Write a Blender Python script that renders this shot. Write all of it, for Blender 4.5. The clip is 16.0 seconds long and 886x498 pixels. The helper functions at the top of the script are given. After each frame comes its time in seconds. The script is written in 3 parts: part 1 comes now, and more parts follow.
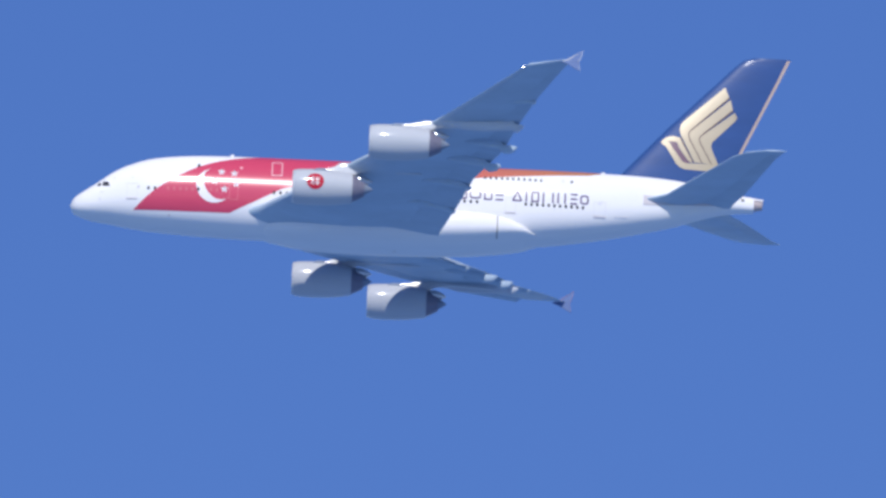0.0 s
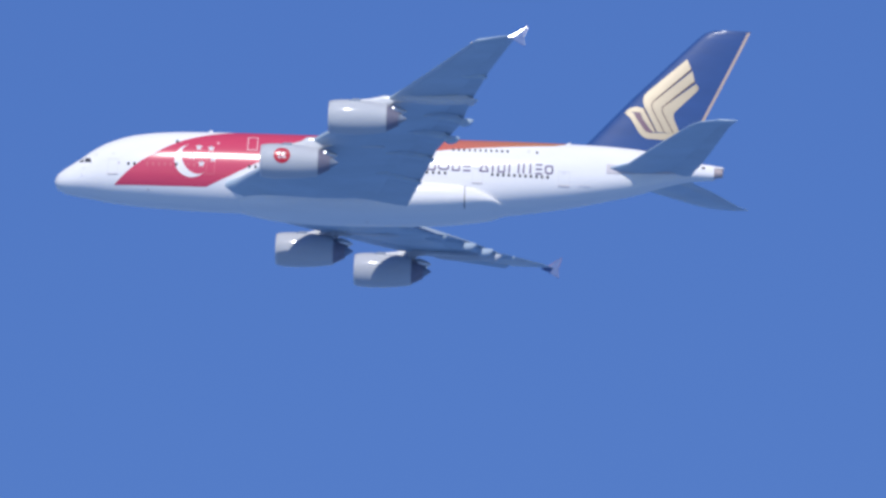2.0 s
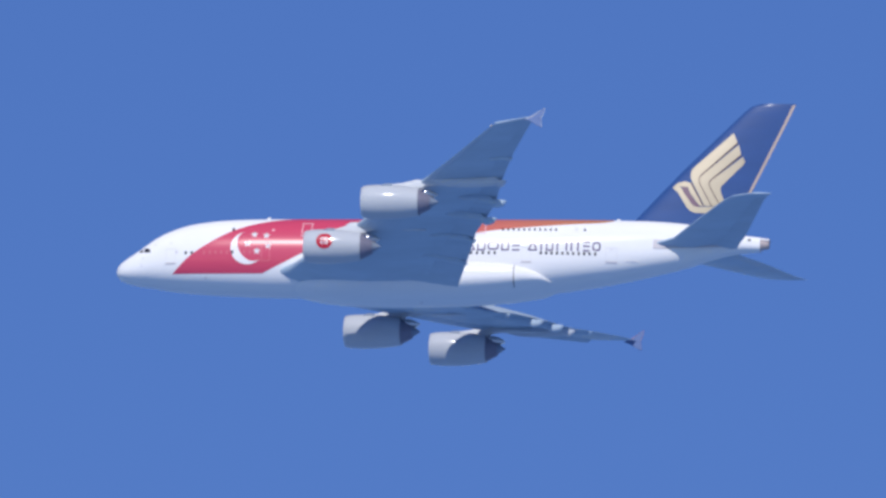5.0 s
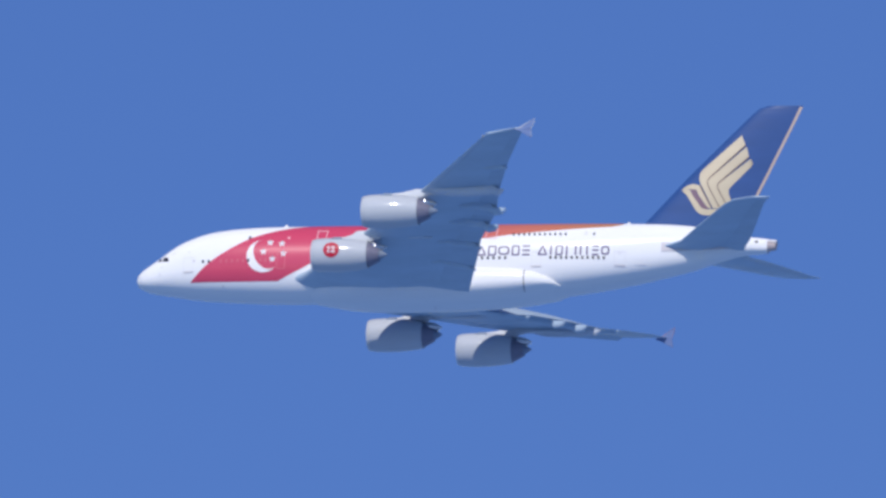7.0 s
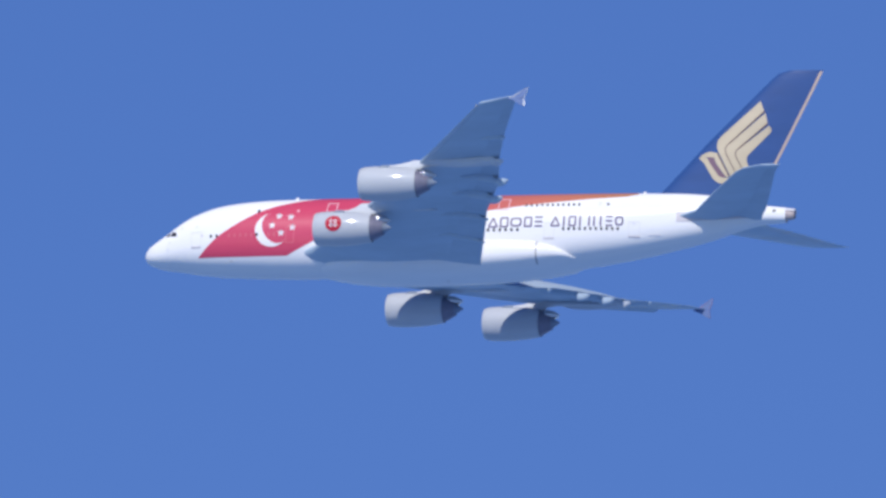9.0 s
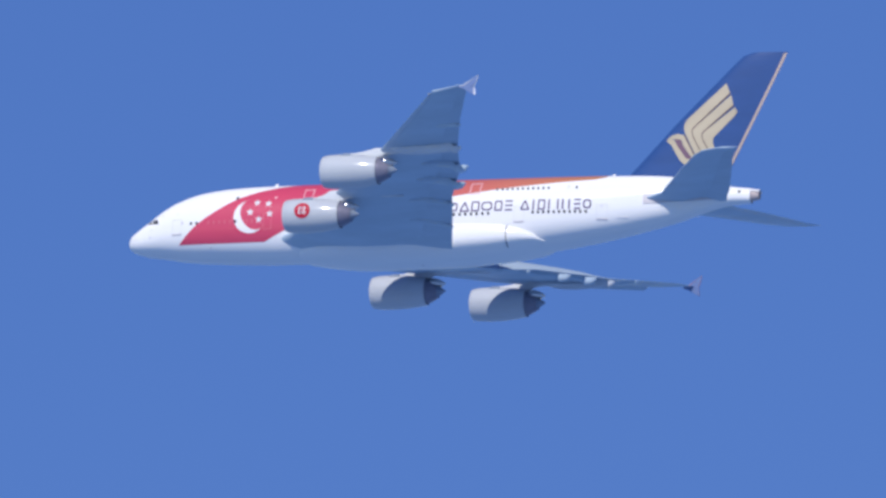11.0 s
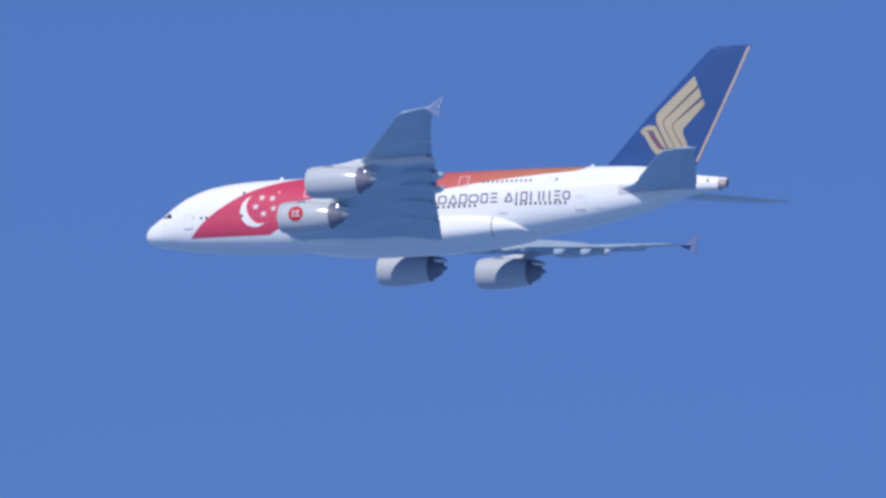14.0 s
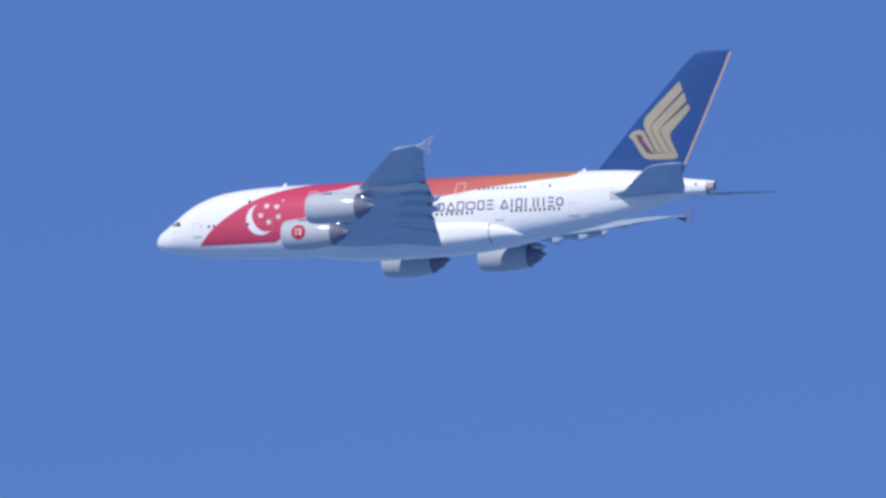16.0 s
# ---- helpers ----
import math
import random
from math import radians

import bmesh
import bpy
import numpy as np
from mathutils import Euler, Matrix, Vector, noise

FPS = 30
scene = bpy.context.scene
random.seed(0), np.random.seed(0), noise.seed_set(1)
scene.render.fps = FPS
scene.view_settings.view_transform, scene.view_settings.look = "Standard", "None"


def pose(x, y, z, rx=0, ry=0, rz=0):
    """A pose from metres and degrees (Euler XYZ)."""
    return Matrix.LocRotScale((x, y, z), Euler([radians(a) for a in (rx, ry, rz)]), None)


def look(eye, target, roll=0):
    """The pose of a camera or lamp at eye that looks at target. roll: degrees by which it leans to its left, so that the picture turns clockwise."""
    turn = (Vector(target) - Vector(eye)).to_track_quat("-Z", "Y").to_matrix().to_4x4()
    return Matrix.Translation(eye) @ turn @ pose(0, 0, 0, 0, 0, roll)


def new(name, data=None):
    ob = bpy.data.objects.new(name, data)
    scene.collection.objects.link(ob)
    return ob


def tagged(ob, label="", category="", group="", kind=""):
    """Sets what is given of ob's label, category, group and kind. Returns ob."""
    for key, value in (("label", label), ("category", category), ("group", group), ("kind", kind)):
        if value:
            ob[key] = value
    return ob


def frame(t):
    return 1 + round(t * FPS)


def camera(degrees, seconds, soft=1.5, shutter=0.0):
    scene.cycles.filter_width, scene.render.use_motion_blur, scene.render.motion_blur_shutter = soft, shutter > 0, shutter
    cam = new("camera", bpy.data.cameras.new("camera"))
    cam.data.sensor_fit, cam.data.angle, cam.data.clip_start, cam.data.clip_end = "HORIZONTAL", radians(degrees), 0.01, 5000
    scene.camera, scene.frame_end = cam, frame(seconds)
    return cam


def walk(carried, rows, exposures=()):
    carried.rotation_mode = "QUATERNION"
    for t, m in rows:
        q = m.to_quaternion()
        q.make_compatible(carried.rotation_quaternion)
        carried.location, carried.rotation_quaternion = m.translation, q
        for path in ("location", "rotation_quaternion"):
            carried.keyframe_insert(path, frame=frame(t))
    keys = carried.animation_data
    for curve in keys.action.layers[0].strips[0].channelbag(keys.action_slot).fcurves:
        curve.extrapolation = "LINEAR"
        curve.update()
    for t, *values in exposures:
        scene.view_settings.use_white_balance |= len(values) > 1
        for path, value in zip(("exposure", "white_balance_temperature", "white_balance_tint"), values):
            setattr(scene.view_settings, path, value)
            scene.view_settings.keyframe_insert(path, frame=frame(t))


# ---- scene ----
# One long lens on a tripod head pans after an airliner that flies past.
cam = camera(2.0, 16.0, soft=3.0)
camera_rows = [
    (0.0, pose(0, 0, 1.7, 108.30701, 0, -0.04217)),
    (0.5, pose(0, 0, 1.7, 108.28081, 0, 0.73927)),
    (1.0, pose(0, 0, 1.7, 108.18353, 0, 1.52814)),
    (1.5, pose(0, 0, 1.7, 107.93271, 0, 2.33001)),
    (2.0, pose(0, 0, 1.7, 107.60591, 0, 3.17128)),
    (2.5, pose(0, 0, 1.7, 107.44013, 0, 4.04278)),
    (3.0, pose(0, 0, 1.7, 107.44079, 0, 4.89553)),
    (3.5, pose(0, 0, 1.7, 107.43698, 0, 5.72188)),
    (4.0, pose(0, 0, 1.7, 107.47408, 0, 6.55139)),
    (4.5, pose(0, 0, 1.7, 107.49177, 0, 7.38365)),
    (5.0, pose(0, 0, 1.7, 107.51142, 0, 8.21832)),
    (5.5, pose(0, 0, 1.7, 107.49437, 0, 9.04790)),
    (6.0, pose(0, 0, 1.7, 107.43054, 0, 9.87648)),
    (6.5, pose(0, 0, 1.7, 107.36291, 0, 10.70392)),
    (7.0, pose(0, 0, 1.7, 107.33392, 0, 11.53009)),
    (7.5, pose(0, 0, 1.7, 107.38613, 0, 12.35488)),
    (8.0, pose(0, 0, 1.7, 107.51701, 0, 13.18766)),
    (8.5, pose(0, 0, 1.7, 107.70896, 0, 14.01994)),
    (9.0, pose(0, 0, 1.7, 107.78254, 0, 14.84227)),
    (9.5, pose(0, 0, 1.7, 107.72337, 0, 15.65179)),
    (10.0, pose(0, 0, 1.7, 107.63643, 0, 16.45320)),
    (10.5, pose(0, 0, 1.7, 107.56545, 0, 17.25171)),
    (11.0, pose(0, 0, 1.7, 107.50981, 0, 18.06036)),
    (11.5, pose(0, 0, 1.7, 107.45403, 0, 18.87846)),
    (12.0, pose(0, 0, 1.7, 107.38283, 0, 19.70531)),
    (12.5, pose(0, 0, 1.7, 107.28121, 0, 20.54021)),
    (13.0, pose(0, 0, 1.7, 107.14570, 0, 21.35810)),
    (13.5, pose(0, 0, 1.7, 106.85635, 0, 22.16261)),
    (14.0, pose(0, 0, 1.7, 106.46717, 0, 22.96116)),
    (14.5, pose(0, 0, 1.7, 106.15792, 0, 23.76841)),
    (15.0, pose(0, 0, 1.7, 106.05149, 0, 24.59189)),
    (15.5, pose(0, 0, 1.7, 106.01250, 0, 25.41555)),
    (16.0, pose(0, 0, 1.7, 105.94461, 0, 26.23853)),
]

walk(cam, camera_rows, [(0.0, 0.0), (1.0, 0.0), (2.0, -0.05), (3.5, -0.06), (4.5, -0.08), (5.0, -0.08), (7.5, -0.09), (8.5, 0.0), (10.0, 0.0), (12.5, 0.0), (14.0, -0.06), (16.0, -0.06)])

# ---- daylight ----
SUN_UP, SUN_SIDE = 35.0, -3.2      # degrees above the horizon, and towards +x of straight behind the viewer
to_sun = Vector((math.sin(radians(SUN_SIDE)) * math.cos(radians(SUN_UP)),
                 -math.cos(radians(SUN_SIDE)) * math.cos(radians(SUN_UP)), math.sin(radians(SUN_UP))))
world = bpy.data.worlds.new("sky")
scene.world = world
world.use_nodes = True
wn, wl = world.node_tree.nodes, world.node_tree.links
wn.clear()
sky = wn.new("ShaderNodeTexSky")
sky.sky_type, sky.sun_disc = "NISHITA", False
sky.sun_elevation, sky.sun_rotation = radians(SUN_UP), math.atan2(to_sun.x, to_sun.y)
sky.altitude, sky.air_density, sky.dust_density, sky.ozone_density = 0, 1.0, 0.0, 3.0
deepen = wn.new("ShaderNodeHueSaturation")
deepen.inputs["Hue"].default_value, deepen.inputs["Saturation"].default_value = 0.5237, 1.285
background, world_out = wn.new("ShaderNodeBackground"), wn.new("ShaderNodeOutputWorld")
background.inputs["Strength"].default_value = 0.102
wl.new(sky.outputs[0], deepen.inputs["Color"])
wl.new(deepen.outputs[0], background.inputs["Color"])
wl.new(background.outputs[0], world_out.inputs["Surface"])

sun = new("sun", bpy.data.lights.new("sun", "SUN"))
sun.data.energy, sun.data.angle, sun.data.color = 3.65, radians(0.53), (1.0, 0.965, 0.92)
sun.matrix_world = look((0, 0, 300), Vector((0, 0, 300)) - to_sun)


# ---- materials ----
def material(name, colour, rough=0.4, metal=0.0, coat=0.0, vary=0.06, scale=0.6, coat_rough=0.08, colours=None, spec=0.5):
    """Paint or metal with broad soiling, fine streaks along the airflow and a faint skin waviness."""
    m = bpy.data.materials.new(name)
    m.use_nodes = True
    n, l = m.node_tree.nodes, m.node_tree.links
    b = n["Principled BSDF"]
    place = n.new("ShaderNodeTexCoord")
    stretch = n.new("ShaderNodeMapping")
    stretch.inputs["Scale"].default_value = (0.25, 1.0, 1.0)
    l.new(place.outputs["Object"], stretch.inputs["Vector"])
    broad, fine = n.new("ShaderNodeTexNoise"), n.new("ShaderNodeTexNoise")
    broad.inputs["Scale"].default_value, broad.inputs["Detail"].default_value = scale, 4
    fine.inputs["Scale"].default_value, fine.inputs["Detail"].default_value = scale * 9, 3
    l.new(stretch.outputs[0], broad.inputs["Vector"])
    l.new(stretch.outputs[0], fine.inputs["Vector"])
    both = n.new("ShaderNodeMath")
    both.operation = "MULTIPLY_ADD"
    both.inputs[1].default_value = 0.35
    l.new(fine.outputs["Fac"], both.inputs[0])
    l.new(broad.outputs["Fac"], both.inputs[2])
    span = n.new("ShaderNodeMapRange")
    span.inputs["From Min"].default_value, span.inputs["From Max"].default_value = 0.4, 0.95
    span.inputs["To Min"].default_value, span.inputs["To Max"].default_value = 1 - vary, 1 + vary
    l.new(both.outputs[0], span.inputs["Value"])
    tone = n.new("ShaderNodeHueSaturation")
    tone.inputs["Color"].default_value = (*colour, 1)
    if colours:                                   # a paint that runs from one colour to another along the body
        axis, ramp, run = n.new("ShaderNodeSeparateXYZ"), n.new("ShaderNodeValToRGB"), n.new("ShaderNodeMapRange")
        run.inputs["From Min"].default_value, run.inputs["From Max"].default_value = colours[0], colours[1]
        ramp.color_ramp.elements[0].color, ramp.color_ramp.elements[1].color = (*colour, 1), (*colours[2], 1)
        l.new(place.outputs["Object"], axis.inputs[0])
        l.new(axis.outputs["X"], run.inputs["Value"])
        l.new(run.outputs[0], ramp.inputs["Fac"])
        l.new(ramp.outputs["Color"], tone.inputs["Color"])
    l.new(span.outputs[0], tone.inputs["Value"])
    l.new(tone.outputs["Color"], b.inputs["Base Color"])
    gloss = n.new("ShaderNodeMapRange")
    gloss.inputs["To Min"].default_value, gloss.inputs["To Max"].default_value = rough * 0.85, rough * 1.15
    l.new(fine.outputs["Fac"], gloss.inputs["Value"])
    l.new(gloss.outputs[0], b.inputs["Roughness"])
    b.inputs["Metallic"].default_value = metal
    b.inputs["Specular IOR Level"].default_value = spec
    b.inputs["Coat Weight"].default_value, b.inputs["Coat Roughness"].default_value = coat, coat_rough
    bump = n.new("ShaderNodeBump")
    bump.inputs["Strength"].default_value, bump.inputs["Distance"].default_value = 0.05, 0.02
    l.new(broad.outputs["Fac"], bump.inputs["Height"])
    l.new(bump.outputs[0], b.inputs["Normal"])
    return m


WHITE = material("white gloss paint", (0.80, 0.795, 0.80), 0.5, coat=0.25, vary=0.025, coat_rough=0.19, spec=0.0)
RED = material("red gloss paint", (0.57, 0.062, 0.125), 0.5, coat=0.6, vary=0.05, coat_rough=0.19, spec=0.12, colours=(26, 53, (0.52, 0.22, 0.11)))
FLAG_WHITE = material("white flag paint", (0.80, 0.78, 0.79), 0.5, coat=0.6, vary=0.02, coat_rough=0.19, spec=0.12)
DECAL_RED = material("red decal", (0.48, 0.022, 0.05), 0.5, coat=0.3, coat_rough=0.12, spec=0.1)
BLUE = material("midnight blue gloss paint", (0.024, 0.072, 0.228), 0.45, coat=0.12, vary=0.08, coat_rough=0.15, spec=0.15)
GOLD = material("satin gold paint", (0.37, 0.318, 0.235), 0.42, metal=0.2, vary=0.05)
BROWN = material("dark brown line paint", (0.12, 0.075, 0.08), 0.5, vary=0.05, spec=0.1)
MAROON = material("maroon paint", (0.11, 0.045, 0.10), 0.45, vary=0.05)
PURPLE = material("dark purple lettering paint", (0.125, 0.085, 0.19), 0.5, coat=0.6, vary=0.05, coat_rough=0.19, spec=0.12)
# the sky-blue tint of the wing and panel greys stands in for haze
WING_HAZE_GREY = material("light grey wing paint with blue haze tint", (0.41, 0.51, 0.61), 0.55, coat=0.0, vary=0.10, scale=0.35, spec=0.15)
PANEL_HAZE_GREY = material("grey composite panel paint with blue haze tint", (0.39, 0.485, 0.585), 0.55, coat=0.0, vary=0.10, scale=0.5, spec=0.15)
FAIRING_GREY = material("pale grey fairing paint", (0.51, 0.545, 0.60), 0.5, coat=0.1, vary=0.08, scale=0.5)
ENGINE_GREY = material("grey engine paint", (0.47, 0.495, 0.535), 0.55, coat=0.35, vary=0.05, scale=0.8, coat_rough=0.11, spec=0.15)
LIP_METAL = material("bare aluminium", (0.60, 0.61, 0.63), 0.42, metal=0.3, vary=0.05)
PYLON = material("pale grey pylon gloss paint", (0.56, 0.58, 0.61), 0.5, coat=0.6, vary=0.06, scale=0.5, coat_rough=0.12, spec=0.2)
CORE_METAL = material("heat-tinted titanium", (0.19, 0.185, 0.25), 0.5, metal=0.15, vary=0.12, scale=2.0)
DARK = material("dark glass", (0.03, 0.03, 0.045), 0.3, vary=0.1)
SOOT = material("sooty metal", (0.05, 0.048, 0.046), 0.55, metal=0.4, vary=0.2, scale=2.0)
LINE = material("grey outline paint", (0.71, 0.70, 0.72), 0.5, vary=0.05)
SEAL = material("grey tailplane seal plate", (0.56, 0.52, 0.54), 0.5, vary=0.08)
FENCE = material("blue fence paint", (0.15, 0.21, 0.39), 0.6, coat=0.0, vary=0.05, spec=0.0)
GLINT_EDGE = material("pale high-gloss glint strip paint", (0.42, 0.44, 0.50), 0.55, coat=0.17, vary=0.05, spec=0.0, coat_rough=0.085)
LENS = material("clear lamp glass", (0.22, 0.24, 0.28), 0.4, coat=0.22, vary=0.03, coat_rough=0.055)
PIPE_METAL = material("browned exhaust steel", (0.50, 0.42, 0.41), 0.5, metal=0.1, vary=0.15, scale=2.0)
ROSE = material("pale rose paint", (0.74, 0.34, 0.40), 0.5, vary=0.05)
GOLD_EDGE = material("pale gold edge paint", (0.43, 0.32, 0.27), 0.4, coat=0.2, vary=0.05)
FLAG_LINE = material("pink outline paint", (0.76, 0.48, 0.52), 0.5, vary=0.05)
SHIELD = material("polished heat shield metal", (0.62, 0.60, 0.60), 0.14, metal=1.0, vary=0.06)
CONE = material("dull grey exhaust metal", (0.21, 0.255, 0.34), 0.6, metal=0.0, vary=0.15, scale=2.0)
FADED = material("closed window shade", (0.55, 0.08, 0.13), 0.5, vary=0.05)
LINE_BLUE = material("dull violet edge paint", (0.24, 0.20, 0.34), 0.6, vary=0.05, spec=0.1)
FAINT = material("faint pink outline paint", (0.64, 0.16, 0.20), 0.5, vary=0.05)

# ---- building ----
def part(name, bm, mat, parent, label="", smooth=True, move=None):
    """Links a bmesh as one mesh object under a thing or under a part."""
    me = bpy.data.meshes.new(name)
    bmesh.ops.remove_doubles(bm, verts=bm.verts, dist=1e-5)
    bmesh.ops.recalc_face_normals(bm, faces=bm.faces)
    bm.to_mesh(me)
    bm.free()
    me.materials.append(mat)
    me.polygons.foreach_set("use_smooth", [smooth] * len(me.polygons))
    if smooth:
        me.set_sharp_from_angle(angle=radians(42))
    ob = new(name, me)
    ob.parent = parent
    if move:
        ob.location = move
    if label:
        ob["label"] = label
    return ob


def grid(bm, rows, ring=False):
    """Faces between rows of points of equal length."""
    made = [[bm.verts.new(p) for p in row] for row in rows]
    for a, b in zip(made, made[1:]):
        n = len(a)
        for i in range(n if ring else n - 1):
            j = (i + 1) % n
            bm.faces.new((a[i], a[j], b[j], b[i]))
    return made


def slab(bm, surface, rows, low, high):
    """A thin closed plate that follows a surface: rows of its parameters, from the height low to high over it."""
    under = grid(bm, [[surface(*p, low) for p in row] for row in rows])
    over = grid(bm, [[surface(*p, high) for p in row] for row in rows])
    rim = lambda g: [r[0] for r in g] + g[-1][1:] + [r[-1] for r in reversed(g[:-1])] + list(reversed(g[0][1:-1]))
    a, b = rim(under), rim(over)
    for i in range(len(a)):
        j = (i + 1) % len(a)
        bm.faces.new((a[i], a[j], b[j], b[i]))


def lathe(bm, profile, sides=48, squash=1.0):
    grid(bm, [[(x, r * math.cos(2 * math.pi * i / sides), squash * r * math.sin(2 * math.pi * i / sides))
               for i in range(sides)] for x, r in profile], ring=True)


def glide(x, xs, ys):
    """A smooth curve through (xs, ys) that does not overshoot."""
    xs, ys = np.asarray(xs, float), np.asarray(ys, float)
    h = np.diff(xs)
    d = np.diff(ys) / h
    m = np.r_[d[0], [2 * a * b / (a + b) if a * b > 0 else 0.0 for a, b in zip(d, d[1:])], d[-1]]
    i = int(np.clip(np.searchsorted(xs, x) - 1, 0, len(xs) - 2))
    t = (x - xs[i]) / h[i]
    return float((2 * t**3 - 3 * t**2 + 1) * ys[i] + (t**3 - 2 * t**2 + t) * h[i] * m[i]
                 + (3 * t**2 - 2 * t**3) * ys[i + 1] + (t**3 - t**2) * h[i] * m[i + 1])


# ---- ground: assumed shallow sea, out of sight, added to light the aircraft from beneath ----
def sea():
    m = bpy.data.materials.new("blue bounce-light ground")
    m.use_nodes = True
    n, l = m.node_tree.nodes, m.node_tree.links
    b = n["Principled BSDF"]
    place, swell, ramp = n.new("ShaderNodeTexCoord"), n.new("ShaderNodeTexNoise"), n.new("ShaderNodeValToRGB")
    swell.inputs["Scale"].default_value, swell.inputs["Detail"].default_value = 0.004, 8
    # strong blue lifts the shaded undersides in place of haze
    ramp.color_ramp.elements[0].color, ramp.color_ramp.elements[1].color = (0.185, 0.325, 0.545, 1), (0.21, 0.36, 0.595, 1)
    ramp.color_ramp.elements[0].position, ramp.color_ramp.elements[1].position = 0.3, 0.7
    l.new(place.outputs["Object"], swell.inputs["Vector"])
    l.new(swell.outputs["Fac"], ramp.inputs["Fac"])
    l.new(ramp.outputs["Color"], b.inputs["Base Color"])
    b.inputs["Roughness"].default_value, b.inputs["Specular IOR Level"].default_value = 0.9, 0.1
    bm = bmesh.new()
    rings = [0.5, 50, 400, 1500, 4000, 9000, 20000, 40000]
    grid(bm, [[(r * math.cos(2 * math.pi * i / 96), r * math.sin(2 * math.pi * i / 96), 0) for i in range(96)] for r in rings], ring=True)
    bmesh.ops.holes_fill(bm, edges=[e for e in bm.edges if e.is_boundary and e.verts[0].co.length < 1])
    me = bpy.data.meshes.new("ground")
    bm.to_mesh(me)
    bm.free()
    me.materials.append(m)
    if me.polygons[0].normal.z < 0:
        me.flip_normals()
    tagged(new("ground", me), "unseen blue ground sheet to the horizon, added for light from beneath", "sea", kind="structure")


sea()

# ---- the airliner: x runs aft from the nose, y to starboard, z up; metres ----
airliner = tagged(new("airliner"), "white four-engined double-deck airliner with red crescent livery, flying", "airplane", kind="thing")
MIDDLE = 36.0

# stations of the fuselage: x, top, bottom, half width
STATIONS = np.array([
    (0, -1.5, -1.62, .06), (.22, -.98, -2.18, .74), (.7, -.5, -2.5, 1.28), (1.6, .14, -2.8, 1.82), (2.6, .84, -2.98, 2.2),
    (4, 1.92, -3.15, 2.55), (5.6, 2.82, -3.42, 2.92), (8.4, 3.71, -3.72, 3.32), (11.5, 4.1, -3.9, 3.5), (14.5, 4.25, -4.03, 3.57),
    (18, 4.3, -4.1, 3.57), (44, 4.3, -3.78, 3.57), (47.5, 4.3, -3.42, 3.5), (51, 4.28, -2.93, 3.32), (54.2, 4.25, -2.38, 3.0),
    (57.6, 4.18, -1.66, 2.6), (61, 3.95, -.85, 2.1), (64.3, 3.4, .18, 1.55), (67, 2.75, .8, 1.1), (69.3, 2.5, .95, .72)])
ROUND = 2 / 2.1     # roundness of the upper lobe


def full(x):
    """Roundness of the lower lobe, which grows fuller towards the tail."""
    return 2 / (2.38 + .25 * min(1, max(0, (x - 36) / 10)))


def section(x):
    top, bottom, half = (glide(x, STATIONS[:, 0], STATIONS[:, k]) for k in (1, 2, 3))
    return top, bottom, half, bottom + (top - bottom) * 0.47


def hull(x, angle, off=0.0):
    """A point of the skin; angle 0 is the starboard side, a quarter turn is the top."""
    top, bottom, half, mid = section(x)
    c, s = math.cos(angle), math.sin(angle)
    e, tall = (ROUND, top - mid) if s > 0 else (full(x), mid - bottom)
    y = half * math.copysign(abs(c) ** e, c)
    z = mid + tall * math.copysign(abs(s) ** e, s)
    if off:
        n = Vector((0, math.copysign(abs(y / half) ** (2 / e - 1), y) / half, math.copysign(abs((z - mid) / tall) ** (2 / e - 1), s) / tall)).normalized()
        y, z = y + n.y * off, z + n.z * off
    return Vector((x, y, z))


def angle_at(x, z):
    """The angle on the port side at a height."""
    top, bottom, half, mid = section(x)
    u = (z - mid) / ((top - mid) if z > mid else (mid - bottom))
    return math.pi - math.asin(max(-1, min(1, math.copysign(abs(u) ** (1 / (ROUND if u > 0 else full(x))), u))))


def port(x, z, off=0.0):
    """A point of the port side skin at a height."""
    return hull(x, angle_at(x, z), off)


def ribbon(bm, one, two, low=0.004, high=0.03, steps=4, surface=port):
    """A plate on the port side between two lines of (x, z)."""
    rows = [[(a[0] + (b[0] - a[0]) * k / steps, a[1] + (b[1] - a[1]) * k / steps) for k in range(steps + 1)] for a, b in zip(one, two)]
    slab(bm, surface, rows, low, high)


def frame_lines(bm, x0, x1, z0, z1, width=0.08):
    for a, b, c, d in ((x0, x1, z0, z0 + width), (x0, x1, z1 - width, z1), (x0, x0 + width, z0 + width, z1 - width), (x1 - width, x1, z0 + width, z1 - width)):
        ribbon(bm, [(a, c), (b, c)], [(a, d), (b, d)], 0.02, 0.045, 2)


# fuselage
bm = bmesh.new()
xs = [0, .08, .25, .5, .8, 1.2] + [1.6 + .4 * k for k in range(26)] + [12.4 + .8 * k for k in range(72)] + [69.3]
rings = grid(bm, [[hull(x, 2 * math.pi * (i + .5) / 72) for i in range(72)] for x in sorted(set(xs))], ring=True)
bm.faces.new(rings[0])
fuselage = part("fuselage", bm, WHITE, airliner, "glossy white double-deck fuselage", move=(-MIDDLE, 0, 0))

